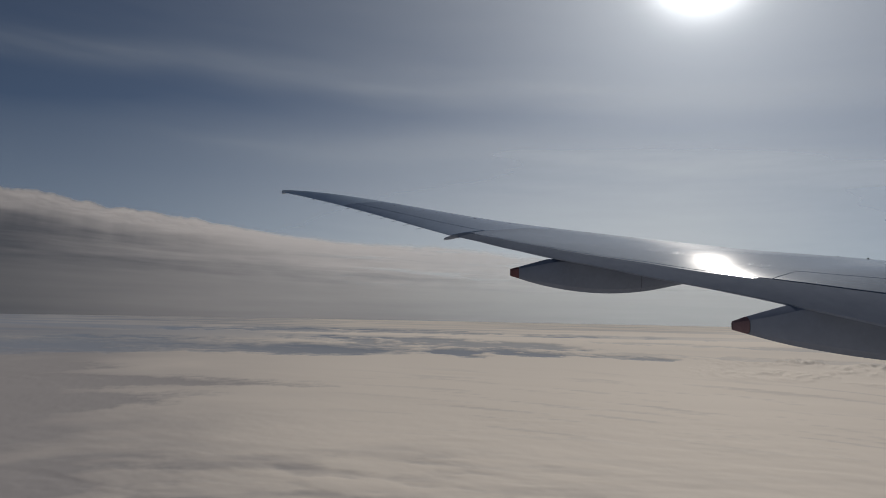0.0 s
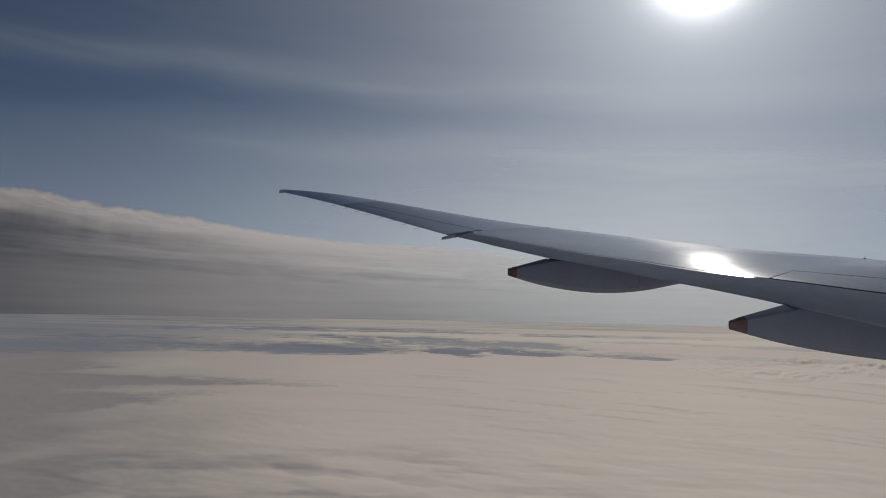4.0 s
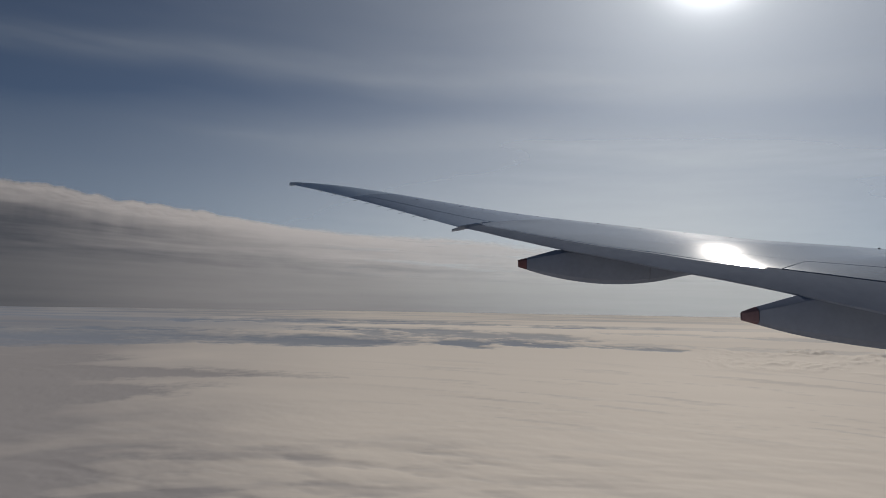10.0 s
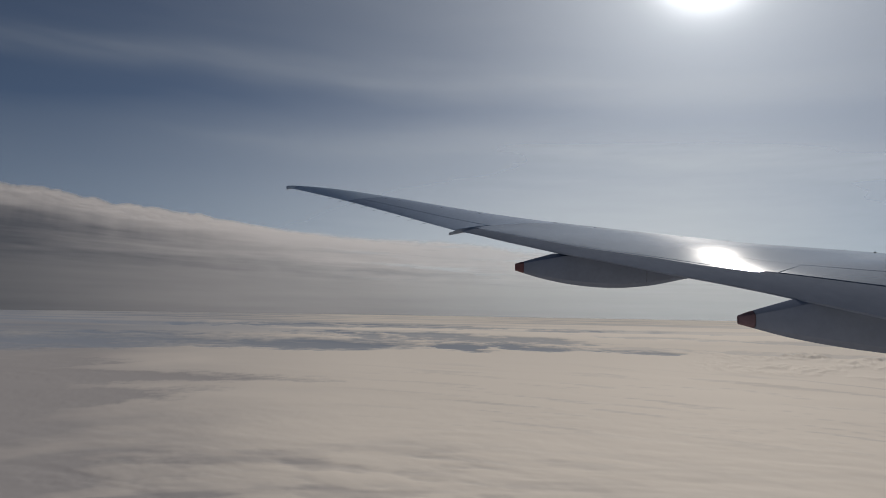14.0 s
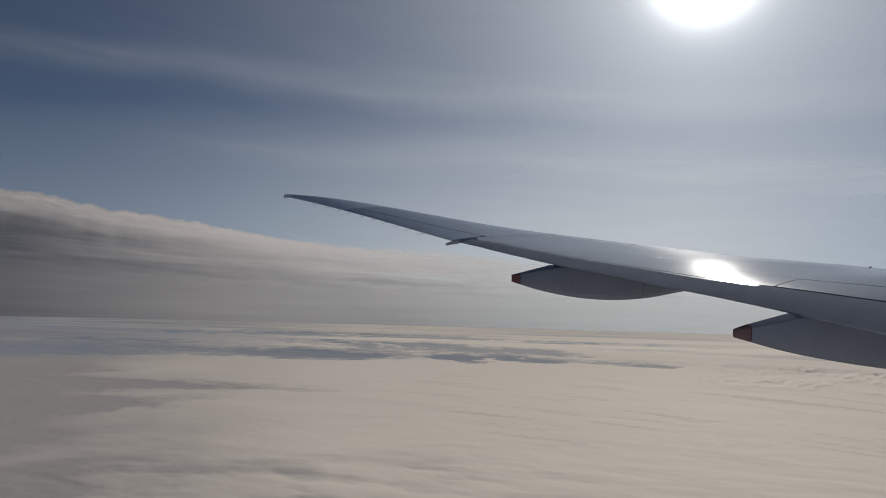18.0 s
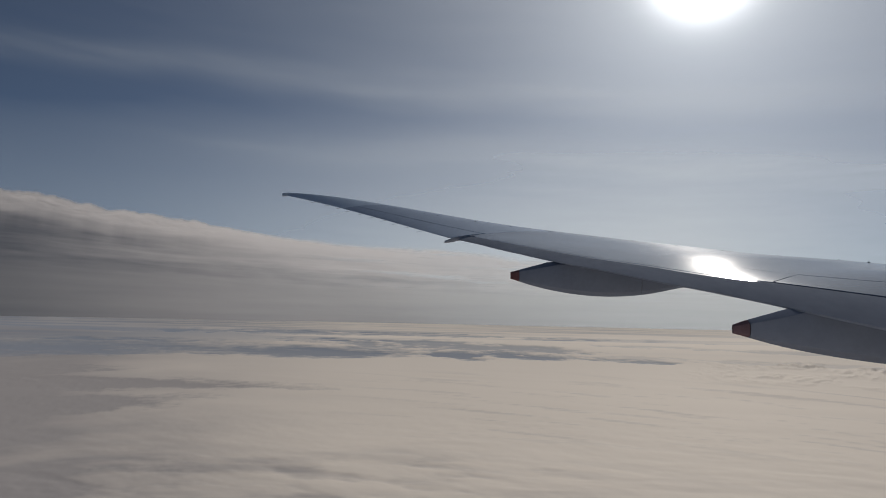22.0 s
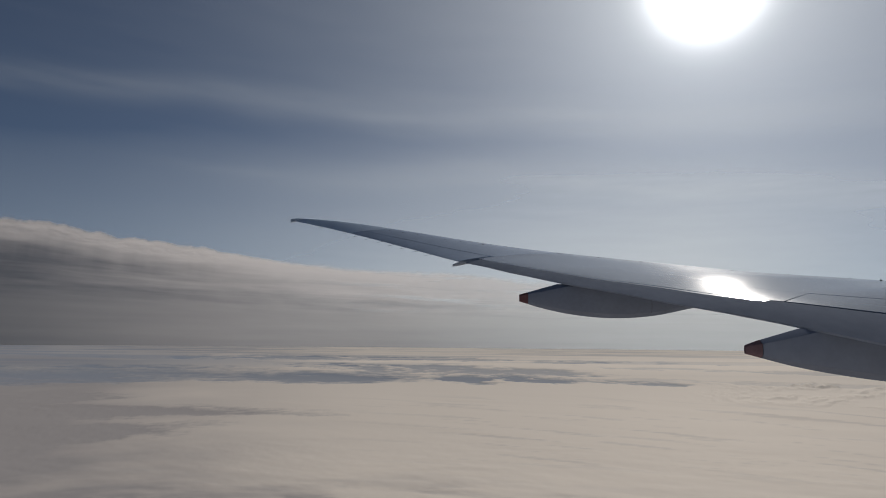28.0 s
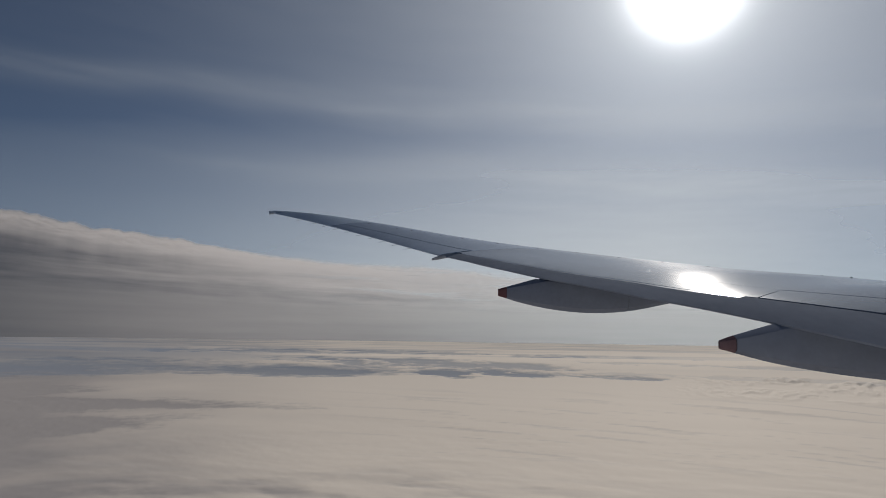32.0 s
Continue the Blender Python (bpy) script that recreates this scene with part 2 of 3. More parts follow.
def cloud_sea():
    deg = spokes()[:-1]
    # the sheet swells up to the skyline, and falls away behind it to the foot of the bank
    run = np.concatenate([np.linspace(60, 600, 24, endpoint=False), np.linspace(600, 3450, 3000)])
    top = -170 + 152 * (1 - (1 - np.clip((run - 450) / 3000, 0, 1)) ** 1.7)
    dip = np.degrees(np.arctan2(top, run))
    dips = np.concatenate([np.linspace(-60, -16, 14, endpoint=False), np.linspace(-16, -5, 130, endpoint=False), np.linspace(-5, dip[-1], 130)])
    r = np.append(np.interp(dips, dip, run), (3700, 4100, 4500, 4990))
    run, top, dips = np.append(run, (3700, 4990)), np.append(top, (-25, -60)), np.append(dips, [dip[-1]] * 4)
    D, R = np.meshgrid(deg, r, indexing="ij")
    E = np.broadcast_to(dips, D.shape)
    X, Y = R * np.sin(D * DEG), R * np.cos(D * DEG)
    z = np.interp(R, run, top)
    # a level sheet seen at this slant, in kilometres, lays out the streaks
    far = 0.17 / np.tan(-np.minimum(E, -0.28) * DEG)
    U, V = far * np.sin(D * DEG), far * np.cos(D * DEG)
    # long low rolls, askew, broken up by a slow wander
    W = V + 0.24 * U + 0.10 * fbm(U / 0.6 + 2, V / 0.5, 2)
    rolls = fbm(U / 0.7 + 3.1, W / 0.24, 4, 0.42)
    near = smoothstep(-5.5, -9, E)
    z += 0.9 * rolls * smoothstep(-3.4, -5, E)
    z += (0.4 * fbm(U / 0.16 + 5, W / 0.05, 3) + 0.25 * fbm(U / 0.045, W / 0.03, 3, 0.55)) * near

    def pool(start, end, low, high, lean=0.0, ragged=0.75, seed=0.0, soft=0.6):
        """A patch between two bearings and two dips, with a ragged, feathered shore."""
        mid, half, level, depth = (start + end) / 2, (end - start) / 2, (low + high) / 2, (high - low) / 2
        e = (E - level - lean * (D - mid)) / depth
        d = (D - mid) / half
        grain = min(1.0, half / 9 + 0.3)
        edge = fbm(D / (5.5 * grain) + seed, (E - lean * D) / (0.45 * grain) + 2 * seed, 5, 0.6) + 0.6 * fbm(D / 1.6 + seed, E / 0.12 + seed, 4, 0.55)
        return smoothstep(-0.1, soft, 0.8 - np.abs(d) ** 2 - np.abs(e) ** 2 + ragged * edge)
    # lagoons of thin cloud far out
    lagoon = np.max([pool(-60, -13, -3.35, -1.55, -0.004, 0.38, 1.3, 0.8), pool(-28, -4.2, -3.45, -2.1, -0.006, 0.45, 4.1, 0.7), pool(-7.4, 0.2, -3.45, -2.3, -0.03, 0.7, 2.7, 0.7),
                     pool(-2.5, 6.2, -3.2, -2.4, -0.045, 0.9, 6.3, 0.8), 0.9 * pool(4.0, 15.0, -3.22, -2.72, -0.02, 1.0, 8.8, 0.9),
                     0.85 * pool(-20, 12, -2.55, -1.65, -0.022, 0.9, 3.6, 0.8), 0.6 * pool(-34, 14, -1.45, -1.0, -0.006, 1.2, 5.5, 0.8),
                     0.4 * pool(6, 32, -2.05, -1.75, -0.01, 1.4, 7.2, 0.8), 0.25 * pool(8, 34, -3.0, -2.6, -0.01, 1.4, 9.4, 0.8)], axis=0)
    combs = fbm(U / 5 + 4, V / 1.5 + 7.3, 5, 0.55)
    streaks = smoothstep(0.0, 0.35, combs + 0.12 * smoothstep(0, -24, D)) * smoothstep(-2.6, -1.5, E) * smoothstep(34, 8, D)
    # cloud shadow painted in: grey streaks nearer in, away to the tail, and dimples close by
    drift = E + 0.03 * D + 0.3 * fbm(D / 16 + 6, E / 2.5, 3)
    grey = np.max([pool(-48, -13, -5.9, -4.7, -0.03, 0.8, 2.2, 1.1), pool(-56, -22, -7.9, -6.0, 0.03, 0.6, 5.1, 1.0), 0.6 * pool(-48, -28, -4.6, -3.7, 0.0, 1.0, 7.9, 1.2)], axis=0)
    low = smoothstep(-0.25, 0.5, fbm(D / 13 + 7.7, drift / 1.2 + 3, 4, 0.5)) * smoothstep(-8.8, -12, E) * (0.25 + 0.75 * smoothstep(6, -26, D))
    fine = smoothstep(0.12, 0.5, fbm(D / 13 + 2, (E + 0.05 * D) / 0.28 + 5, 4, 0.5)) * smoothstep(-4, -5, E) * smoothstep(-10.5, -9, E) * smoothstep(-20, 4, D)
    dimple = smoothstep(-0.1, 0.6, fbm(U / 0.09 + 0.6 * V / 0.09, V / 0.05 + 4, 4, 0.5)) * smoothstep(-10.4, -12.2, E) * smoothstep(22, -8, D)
    z -= 3 * lagoon + 1.0 * streaks + 0.8 * grey + 0.6 * dimple
    # small heaped tops away to the bow
    lumps = np.maximum(0, billow(D / 1.1 + 1, E / 0.32, 4, 0.55) - 0.35)
    heaps = smoothstep(-4.6, -3.9, E) * smoothstep(-2.6, -3.1, E) * smoothstep(13, 20, D) * smoothstep(-0.3, 0.2, fbm(D / 4 + 3, E / 0.6, 3))
    tower = np.maximum(pool(21.6, 25.6, -3.2, -2.5, 0.0, 1.0, 3.3, 1.0), pool(26.6, 31.5, -3.15, -2.55, 0.0, 1.0, 6.6, 1.0))
    z += (2.2 * heaps + 3.4 * tower) * lumps
    verts = np.stack([X, Y, z], -1).reshape(-1, 3)
    n_az, n_r = D.shape
    faces = grid_faces(n_az, n_r, True)
    mid = len(verts)
    verts = np.vstack([verts, [[0, 0, -170]]])
    faces += [(mid, (i + 1) % n_az * n_r, i * n_r) for i in range(n_az)]
    me = mesh_from("cloud_sea", verts, faces)
    # far haze and shade towards the tail, put into the tint
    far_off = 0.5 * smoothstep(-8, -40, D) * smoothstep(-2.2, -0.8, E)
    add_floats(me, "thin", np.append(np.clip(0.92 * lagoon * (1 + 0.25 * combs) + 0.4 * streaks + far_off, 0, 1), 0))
    # shade painted over the tail side, by bearing
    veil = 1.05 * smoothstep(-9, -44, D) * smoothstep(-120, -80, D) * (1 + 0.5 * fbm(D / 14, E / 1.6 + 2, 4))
    add_floats(me, "shade", np.append(np.clip(0.72 * grey + 0.5 * low + 0.4 * dimple + 0.34 * fine + veil - 0.1 * rolls * smoothstep(-4, -6, E), 0, 1), 0))
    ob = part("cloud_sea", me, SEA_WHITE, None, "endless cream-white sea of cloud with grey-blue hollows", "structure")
    return tagged(ob, category="cloud")


cloud_sea()


# ---- cloud bank ----
def shell(name, radius, els, shape):
    """A dome-shaped sheet round the eye; shape gives its attributes and how far it stands proud."""
    D, E = np.meshgrid(np.concatenate([np.linspace(-100, -48, 20, endpoint=False), np.linspace(-48, 38, 900, endpoint=False), np.linspace(38, 90, 21)]), els, indexing="ij")
    relief, floats = shape(D, E)
    R = radius - relief
    X, Y, Z = R * np.sin(D * DEG) * np.cos(E * DEG), R * np.cos(D * DEG) * np.cos(E * DEG), R * np.sin(E * DEG)
    me = mesh_from(name, np.stack([X, Y, Z], -1).reshape(-1, 3), grid_faces(*D.shape))
    for key, value in floats.items():
        add_floats(me, key, value)
    return me


def bank_shape(D, E):
    crest = np.interp(D, (-100, -45, -36, -32.5, -27.5, -25, -19, -11.5, -4, 1, 8, 30, 90), (9.0, 8.9, 8.8, 8.25, 7.95, 7.6, 7.0, 6.4, 6.1, 5.6, 5.2, 4.6, 4.2))
    heaped = smoothstep(-20, -28, D)
    crest = crest + heaped * (0.16 * billow(D / 2.2 + 3, D * 0 + 0.4, 4, 0.55) - 0.12) + (1 - heaped) * (0.16 * fbm(D / 5 + 2, D * 0 + 0.7, 3) + 0.14 * smoothstep(-12, -6, D) * billow(D / 2.6 + 1, D * 0 + 2.2, 3))
    crest = crest + 0.10 * fbm(D / 1.3, E / 0.5 + 6, 3)
    h = crest - E
    soft = 0.30 + 0.2 * smoothstep(-26, -12, D) + 0.7 * smoothstep(-2, 8, D)
    body = np.interp(D, (-60, -25, -10, 0, 12, 30, 70), (0.97, 0.95, 0.86, 0.68, 0.5, 0.42, 0.35))
    wander = 0.35 * fbm(D / 20 + 1, E / 2.2 + 5, 3)
    slope = E + 0.0085 * np.maximum(E, 0) * (D + 30) + wander
    cover = smoothstep(0, 1, h / soft) * body
    cover = cover * (1 - 0.45 * smoothstep(-20, -2, D) * smoothstep(0.1, 0.5, fbm(D / 9 + 3, slope / 0.55, 4)) * smoothstep(2.0, 3.0, E))
    # thickness tint with light and shade put into it: a sunlit rim, a dark roll under it, pale streaks and a smooth
    # grey foot
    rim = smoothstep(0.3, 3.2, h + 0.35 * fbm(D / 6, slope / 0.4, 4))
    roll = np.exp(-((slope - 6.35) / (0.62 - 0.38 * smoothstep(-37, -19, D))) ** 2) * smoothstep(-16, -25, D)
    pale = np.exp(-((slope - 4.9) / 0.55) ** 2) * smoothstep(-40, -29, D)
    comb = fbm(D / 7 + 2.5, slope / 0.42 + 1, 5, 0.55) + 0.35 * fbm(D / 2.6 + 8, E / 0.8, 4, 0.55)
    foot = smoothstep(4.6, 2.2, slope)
    # darkens the tint towards the tail
    tail_dark = np.interp(D, (-60, -39, -30, -18, -5, 10, 30), (1.0, 0.97, 0.88, 0.72, 0.5, 0.38, 0.32))
    thick = 0.15 + 0.2 * smoothstep(-15, -45, D) + rim * (tail_dark * (0.66 - 0.12 * foot * smoothstep(-12, -32, D)) + 0.08 * roll - 0.18 * pale + (0.14 + 0.11 * smoothstep(-26, -8, D)) * comb * (1 - 0.85 * foot))
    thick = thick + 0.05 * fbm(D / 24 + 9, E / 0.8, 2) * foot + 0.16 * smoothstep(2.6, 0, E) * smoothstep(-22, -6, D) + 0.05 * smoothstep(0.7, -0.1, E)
    relief = 10 * smoothstep(0, 3, h) + 3 * heaped * billow(D / 2.2, E / 0.9, 3) * smoothstep(0, 0.4, h) * smoothstep(1.8, 0.8, h)
    ends = smoothstep(-100, -80, D) * smoothstep(88, 60, D)
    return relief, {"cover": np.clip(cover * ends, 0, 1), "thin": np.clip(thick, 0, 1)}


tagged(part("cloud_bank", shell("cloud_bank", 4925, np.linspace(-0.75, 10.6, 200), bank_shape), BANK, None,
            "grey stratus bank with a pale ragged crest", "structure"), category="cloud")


def ice_shape(D, E):
    sunward = smoothstep(-42, 16, D)
    low = 0.55 * smoothstep(24, 4, E) + 0.45 * smoothstep(17, 4, E)
    # two long bands of cirrus with a clearer lane between them
    sway = 0.7 * fbm(D / 22, E / 9 + 3, 3)
    fray = 1 + 0.7 * fbm(D / 12 + 5, (E + 0.04 * D) / 0.8, 4, 0.55)

    def band(degs, heights, width):
        return np.exp(-((E + sway - np.interp(D, degs, heights)) / width) ** 2)
    high = band((-60, -40, -26, -10, 5, 27, 60), (18, 19.2, 20.4, 20.0, 19.2, 17, 12), 0.9 + 0.7 * sunward)
    lane = band((-60, -40, -28, -10, 10, 27, 60), (15.5, 16.4, 17.6, 18.0, 17.0, 15.5, 11), 1.5)
    second = band((-60, -28, -2, 19, 27, 60), (13, 14.1, 14.5, 12.6, 11.7, 8), 1.2) * smoothstep(-34, -14, D)
    wisps = 0.05 * fbm(D / 9 + 11, (E + 0.05 * D) / 0.9, 5, 0.55) * (0.4 + 0.6 * sunward)
    bands = fray * (0.15 * high + 0.15 * second) - 0.11 * lane
    # cover also stands in for skyline haze and sunward glow, cut back far forward
    return 0 * D, {"cover": np.clip(wisps + bands + 0.0 + 0.30 * sunward + low * (0.42 + 0.56 * sunward) * (1 - 0.6 * smoothstep(14, 32, D)), 0, 1.2)}


tagged(part("ice_cloud_veil", shell("ice_cloud_veil", 4985, np.linspace(-2.5, 70, 330), ice_shape), VEIL, None,
            "thin streaky veil of high ice cloud", "structure"), category="cloud")

# ---- aircraft wing ----
# y runs outboard from the eye, x towards the nose; q runs over the chord from the trailing edge to the nose of the section.
TE_Z = (-2.92150901e-05, 2.26655018e-03, -5.57624939e-02, 7.33384854e-01, -3.01678852)
TWIST = (0.24493, 0.03878, -0.15117, 0.00055, -0.00661)
TIP = 27.4
FLAP_Q, AIL_Q, DROOP = 0.105, 0.232, 0.12


def te_x(y):
    return 6.05 - 0.4 * y - 0.0337 * np.maximum(0, y - 16) ** 2


def te_z(y):
    inner = np.polyval(TE_Z, 7.4) - 0.205 * (7.4 - y)
    sway = 0.036 * (y - 10.3) * np.exp(-((y - 10.3) / 1.3) ** 2) - 0.09 * np.maximum(0, (y - 21) / 6.4) ** 2
    return np.where(y > 7.4, np.polyval(TE_Z, y), inner) + sway


def chord(y):
    return np.where(y > 7.4, 6.3114 - 0.2276 * (y - 7.4) - 0.045 * np.maximum(0, y - 22) ** 2, 6.3114 + 0.31 * (7.4 - y))


def twist(y):
    return np.polyval(TWIST, (np.maximum(y, 7.0) - 17) / 10)


def trim(y, q):
    """A small shift of flap and spoilers that fits their outline to the camera's view, gone by mid-chord."""
    dz = np.interp(y, (0, 7.4, 8.1, 9.0, 10.0, 11.0, 12.0, 13.0, 14.0, 15.2, 16.3, 17.2, 18.0),
                   (0.036, 0.036, 0.021, 0.013, 0.0, -0.023, -0.012, 0.014, 0.034, 0.039, 0.041, 0.024, 0.0))
    return dz * (1 - smoothstep(0.04, 0.45, q))


def half_thick(q, t=0.085):
    s = np.clip(1 - q, 0, 1)
    return 5 * t * (0.2969 * np.sqrt(s) - 0.126 * s - 0.3516 * s ** 2 + 0.2843 * s ** 3 - 0.1036 * s ** 4)


def droop(y, q):
    """The flap's rounded fall towards the trailing edge."""
    f = np.minimum(q, FLAP_Q)
    rise = DROOP * (f - f ** 2 / (2 * FLAP_Q)) - DROOP * FLAP_Q / 2 * smoothstep(0, 1, (q - FLAP_Q) / (0.70 - FLAP_Q))
    return rise * (1 - 0.75 * smoothstep(16, 19, y))


def upper(y, q, lift=0.0):
    y, q = np.broadcast_arrays(np.asarray(y, float), np.asarray(q, float))
    c = chord(y)
    return np.stack([te_x(y) + c * q, y, te_z(y) + c * (twist(y) * q + half_thick(q) + 0.08 * q * (1 - q) + droop(y, q)) + trim(y, q) + lift], -1)


def lower(y, q):
    y, q = np.broadcast_arrays(np.asarray(y, float), np.asarray(q, float))
    c = chord(y)
    return np.stack([te_x(y) + c * q, y, te_z(y) - 0.012 + c * (twist(y) * q - 0.62 * half_thick(q) + 0.05 * q * (1 - q) * (1 - q)) + trim(y, q)], -1)


def wing_core():
    """The closed body under the panels."""
    ys = np.concatenate([np.linspace(-0.4, 7.4, 14), np.linspace(7.8, TIP - 0.02, 70)])
    qs = 0.5 * (1 - np.cos(np.linspace(0, math.pi, 26)))
    verts, n = [], len(qs)
    for y in ys:
        top, low = upper(y, qs, -0.022), lower(y, qs)
        top[:, 2] = np.maximum(top[:, 2], low[:, 2] + 0.002)
        verts.extend(np.vstack([top, low[::-1][1:-1]]))
    m = 2 * n - 2
    faces = [(i * m + j, i * m + (j + 1) % m, (i + 1) * m + (j + 1) % m, (i + 1) * m + j) for i in range(len(ys) - 1) for j in range(m)]
    faces += [tuple(range(m))[::-1], tuple((len(ys) - 1) * m + j for j in range(m))]
    me = mesh_from("wing_box", verts, faces)
    # dark, so the shade inside the panel joints comes from its colour
    me.materials.append(DARK_MATT)
    me.materials.append(FLAP_GREY)
    me.polygons.foreach_set("material_index", [1 if (f % m) >= n - 1 else 0 for f in range(len(me.polygons))])
    return me


def panel(y0, y1, q0, q1, gap=0.017, ny=None, nq=None, lift=0.004, thick=0.02, hinge=0.0, slant=(0.0, 0.0)):
    """A skin panel between two stations and two chord lines (numbers or functions of y), with a joint left round it.
    slant: how far its two ends run inboard towards the trailing edge."""
    ny = ny or max(4, int((y1 - y0) * 4))
    nq = nq or 12
    ys = np.linspace(y0 + gap, y1 - gap, ny)
    f0 = q0 if callable(q0) else (lambda y: q0)
    f1 = q1 if callable(q1) else (lambda y: q1)
    tops, lows = [], []
    for y in ys:
        c = float(chord(y))
        a, b = f0(y) + (gap / c if f0(y) > 0 else 0), f1(y) - ((hinge or gap) / c if f1(y) < 1 else 0)
        q = np.linspace(a, b, nq) if b < 0.99 else 1 - (1 - a) * np.linspace(1, 0, nq) ** 2
        lean = np.interp(y, (y0, y1), slant) * (b - q) / max(b - a, 1e-6)
        tops.append(upper(y - lean, q, lift))
        lows.append(upper(y - lean, q, lift - thick))
    verts = np.vstack([np.array(tops).reshape(-1, 3), np.array(lows).reshape(-1, 3)])
    n = ny * nq
    faces = [f[::-1] for f in grid_faces(ny, nq)] + [tuple(k + n for k in f) for f in grid_faces(ny, nq)]
    rim = [i * nq for i in range(ny)] + [(ny - 1) * nq + j for j in range(1, nq)] + [i * nq + nq - 1 for i in range(ny - 2, -1, -1)] + [j for j in range(nq - 2, 0, -1)]
    faces += [(rim[k], rim[(k + 1) % len(rim)], rim[(k + 1) % len(rim)] + n, rim[k] + n) for k in range(len(rim))]
    me = mesh_from("panel", verts, faces)
    bm = bmesh.new()
    bm.from_mesh(me)
    bmesh.ops.recalc_face_normals(bm, faces=bm.faces)
    for e in bm.edges:
        if len(e.link_faces) == 2 and e.calc_face_angle(0) > 0.7:
            e.smooth = False
    bm.to_mesh(me)
    bm.free()
    return me


wing = tagged(new("aircraft_wing"), "long grey swept airliner wing with a raked tip, in flight", "wing")


def spoiler_q(y):
    return 0.207 + 0.0194 * np.maximum(0, y - 8.7)


part("wing_box", wing_core(), None, wing)
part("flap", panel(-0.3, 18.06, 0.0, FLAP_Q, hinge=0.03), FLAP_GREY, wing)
# added strip, glossy to draw the highlight along the flap's nose
part("flap_glint_strip", panel(8.5, 17.3, FLAP_Q - 0.018, FLAP_Q - 0.006, gap=0.0, nq=4, lift=0.007, thick=0.006), WING_GREY, wing, "added glossy strip that catches the sun along the flap's leading edge")
part("aileron", panel(18.07, 24.25, 0.0, AIL_Q, hinge=0.035), OUTER_SKYLIT, wing)
part("raked_tip", panel(24.25, TIP, 0.0, 1.0, nq=26), TIP_SKYLIT, wing)
for a, b in ((0.2, 3.6), (3.6, 6.9)):
    part("spoiler", panel(a, b, FLAP_Q, spoiler_q), WING_GREY, wing)
for a, b in ((6.9, 8.72), (8.72, 10.8), (10.8, 12.95), (12.95, 15.1), (15.1, 17.3)):
    part("spoiler", panel(a, b, FLAP_Q, spoiler_q, gap=0.017 if a < 8 else 0.002, slant=(0.36 if a == 8.72 else 0.0, 0.36 if b == 8.72 else 0.0)), WING_GREY, wing)
part("fixed_trailing_panel", panel(17.3, 17.95, FLAP_Q, spoiler_q, gap=0.003), WING_GREY, wing)
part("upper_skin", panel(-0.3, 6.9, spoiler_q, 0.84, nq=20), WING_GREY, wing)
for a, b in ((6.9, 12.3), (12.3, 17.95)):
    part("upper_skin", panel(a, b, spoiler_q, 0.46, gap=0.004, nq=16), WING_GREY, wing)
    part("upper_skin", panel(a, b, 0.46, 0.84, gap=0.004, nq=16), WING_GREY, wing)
part("upper_skin", panel(17.95, 24.25, AIL_Q, 0.5, gap=0.005, nq=16), OUTER_SKYLIT, wing)
part("upper_skin", panel(17.95, 24.25, 0.5, 0.84, gap=0.005, nq=16), OUTER_SKYLIT, wing)
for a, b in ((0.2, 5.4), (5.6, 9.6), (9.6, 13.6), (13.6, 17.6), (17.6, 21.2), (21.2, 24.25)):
    part("slat", panel(a, b, 0.84, 1.0, nq=14), OUTER_SKYLIT if a > 17 else WING_GREY, wing)


def tip_cap():
    """The blunt lamp fairing that ends the wing."""
    bm = bmesh.new()
    c = upper(TIP, 0.0)
    rings = []
    for dx, half, depth in ((-0.10, 0.045, 0.06), (-0.06, 0.06, 0.07), (0.2, 0.06, 0.065), (0.55, 0.02, 0.03)):
        at = Vector(c) + Vector((dx, 0.0 - 0.35 * dx, 0.012))
        rings.append([bm.verts.new(at + Vector((0, half * a, depth * b))) for a, b in ((-1, -0.7), (-0.7, -1), (0.7, -1), (1, -0.7), (1, 0.7), (0.7, 1), (-0.7, 1), (-1, 0.7))])
    for a, b in zip(rings, rings[1:]):
        for i in range(8):
            bm.faces.new((a[i], a[(i + 1) % 8], b[(i + 1) % 8], b[i]))
    bm.faces.new(rings[0][::-1])
    bm.faces.new(rings[-1])
    bmesh.ops.recalc_face_normals(bm, faces=bm.faces)
    return bm


part("tip_lamp_fairing", tip_cap(), OUTER_SKYLIT, wing)


def spline(points, x):
    """A smooth line through a few stations."""
    px, py = np.array(points, float).T
    s = np.gradient(py, px)
    i = np.clip(np.searchsorted(px, x) - 1, 0, len(px) - 2)
    h = px[i + 1] - px[i]
    t = np.clip((x - px[i]) / h, 0, 1)
    return ((2 * t ** 3 - 3 * t ** 2 + 1) * py[i] + (t ** 3 - 2 * t ** 2 + t) * h * s[i]
            + (-2 * t ** 3 + 3 * t ** 2) * py[i + 1] + (t ** 3 - t ** 2) * h * s[i + 1])


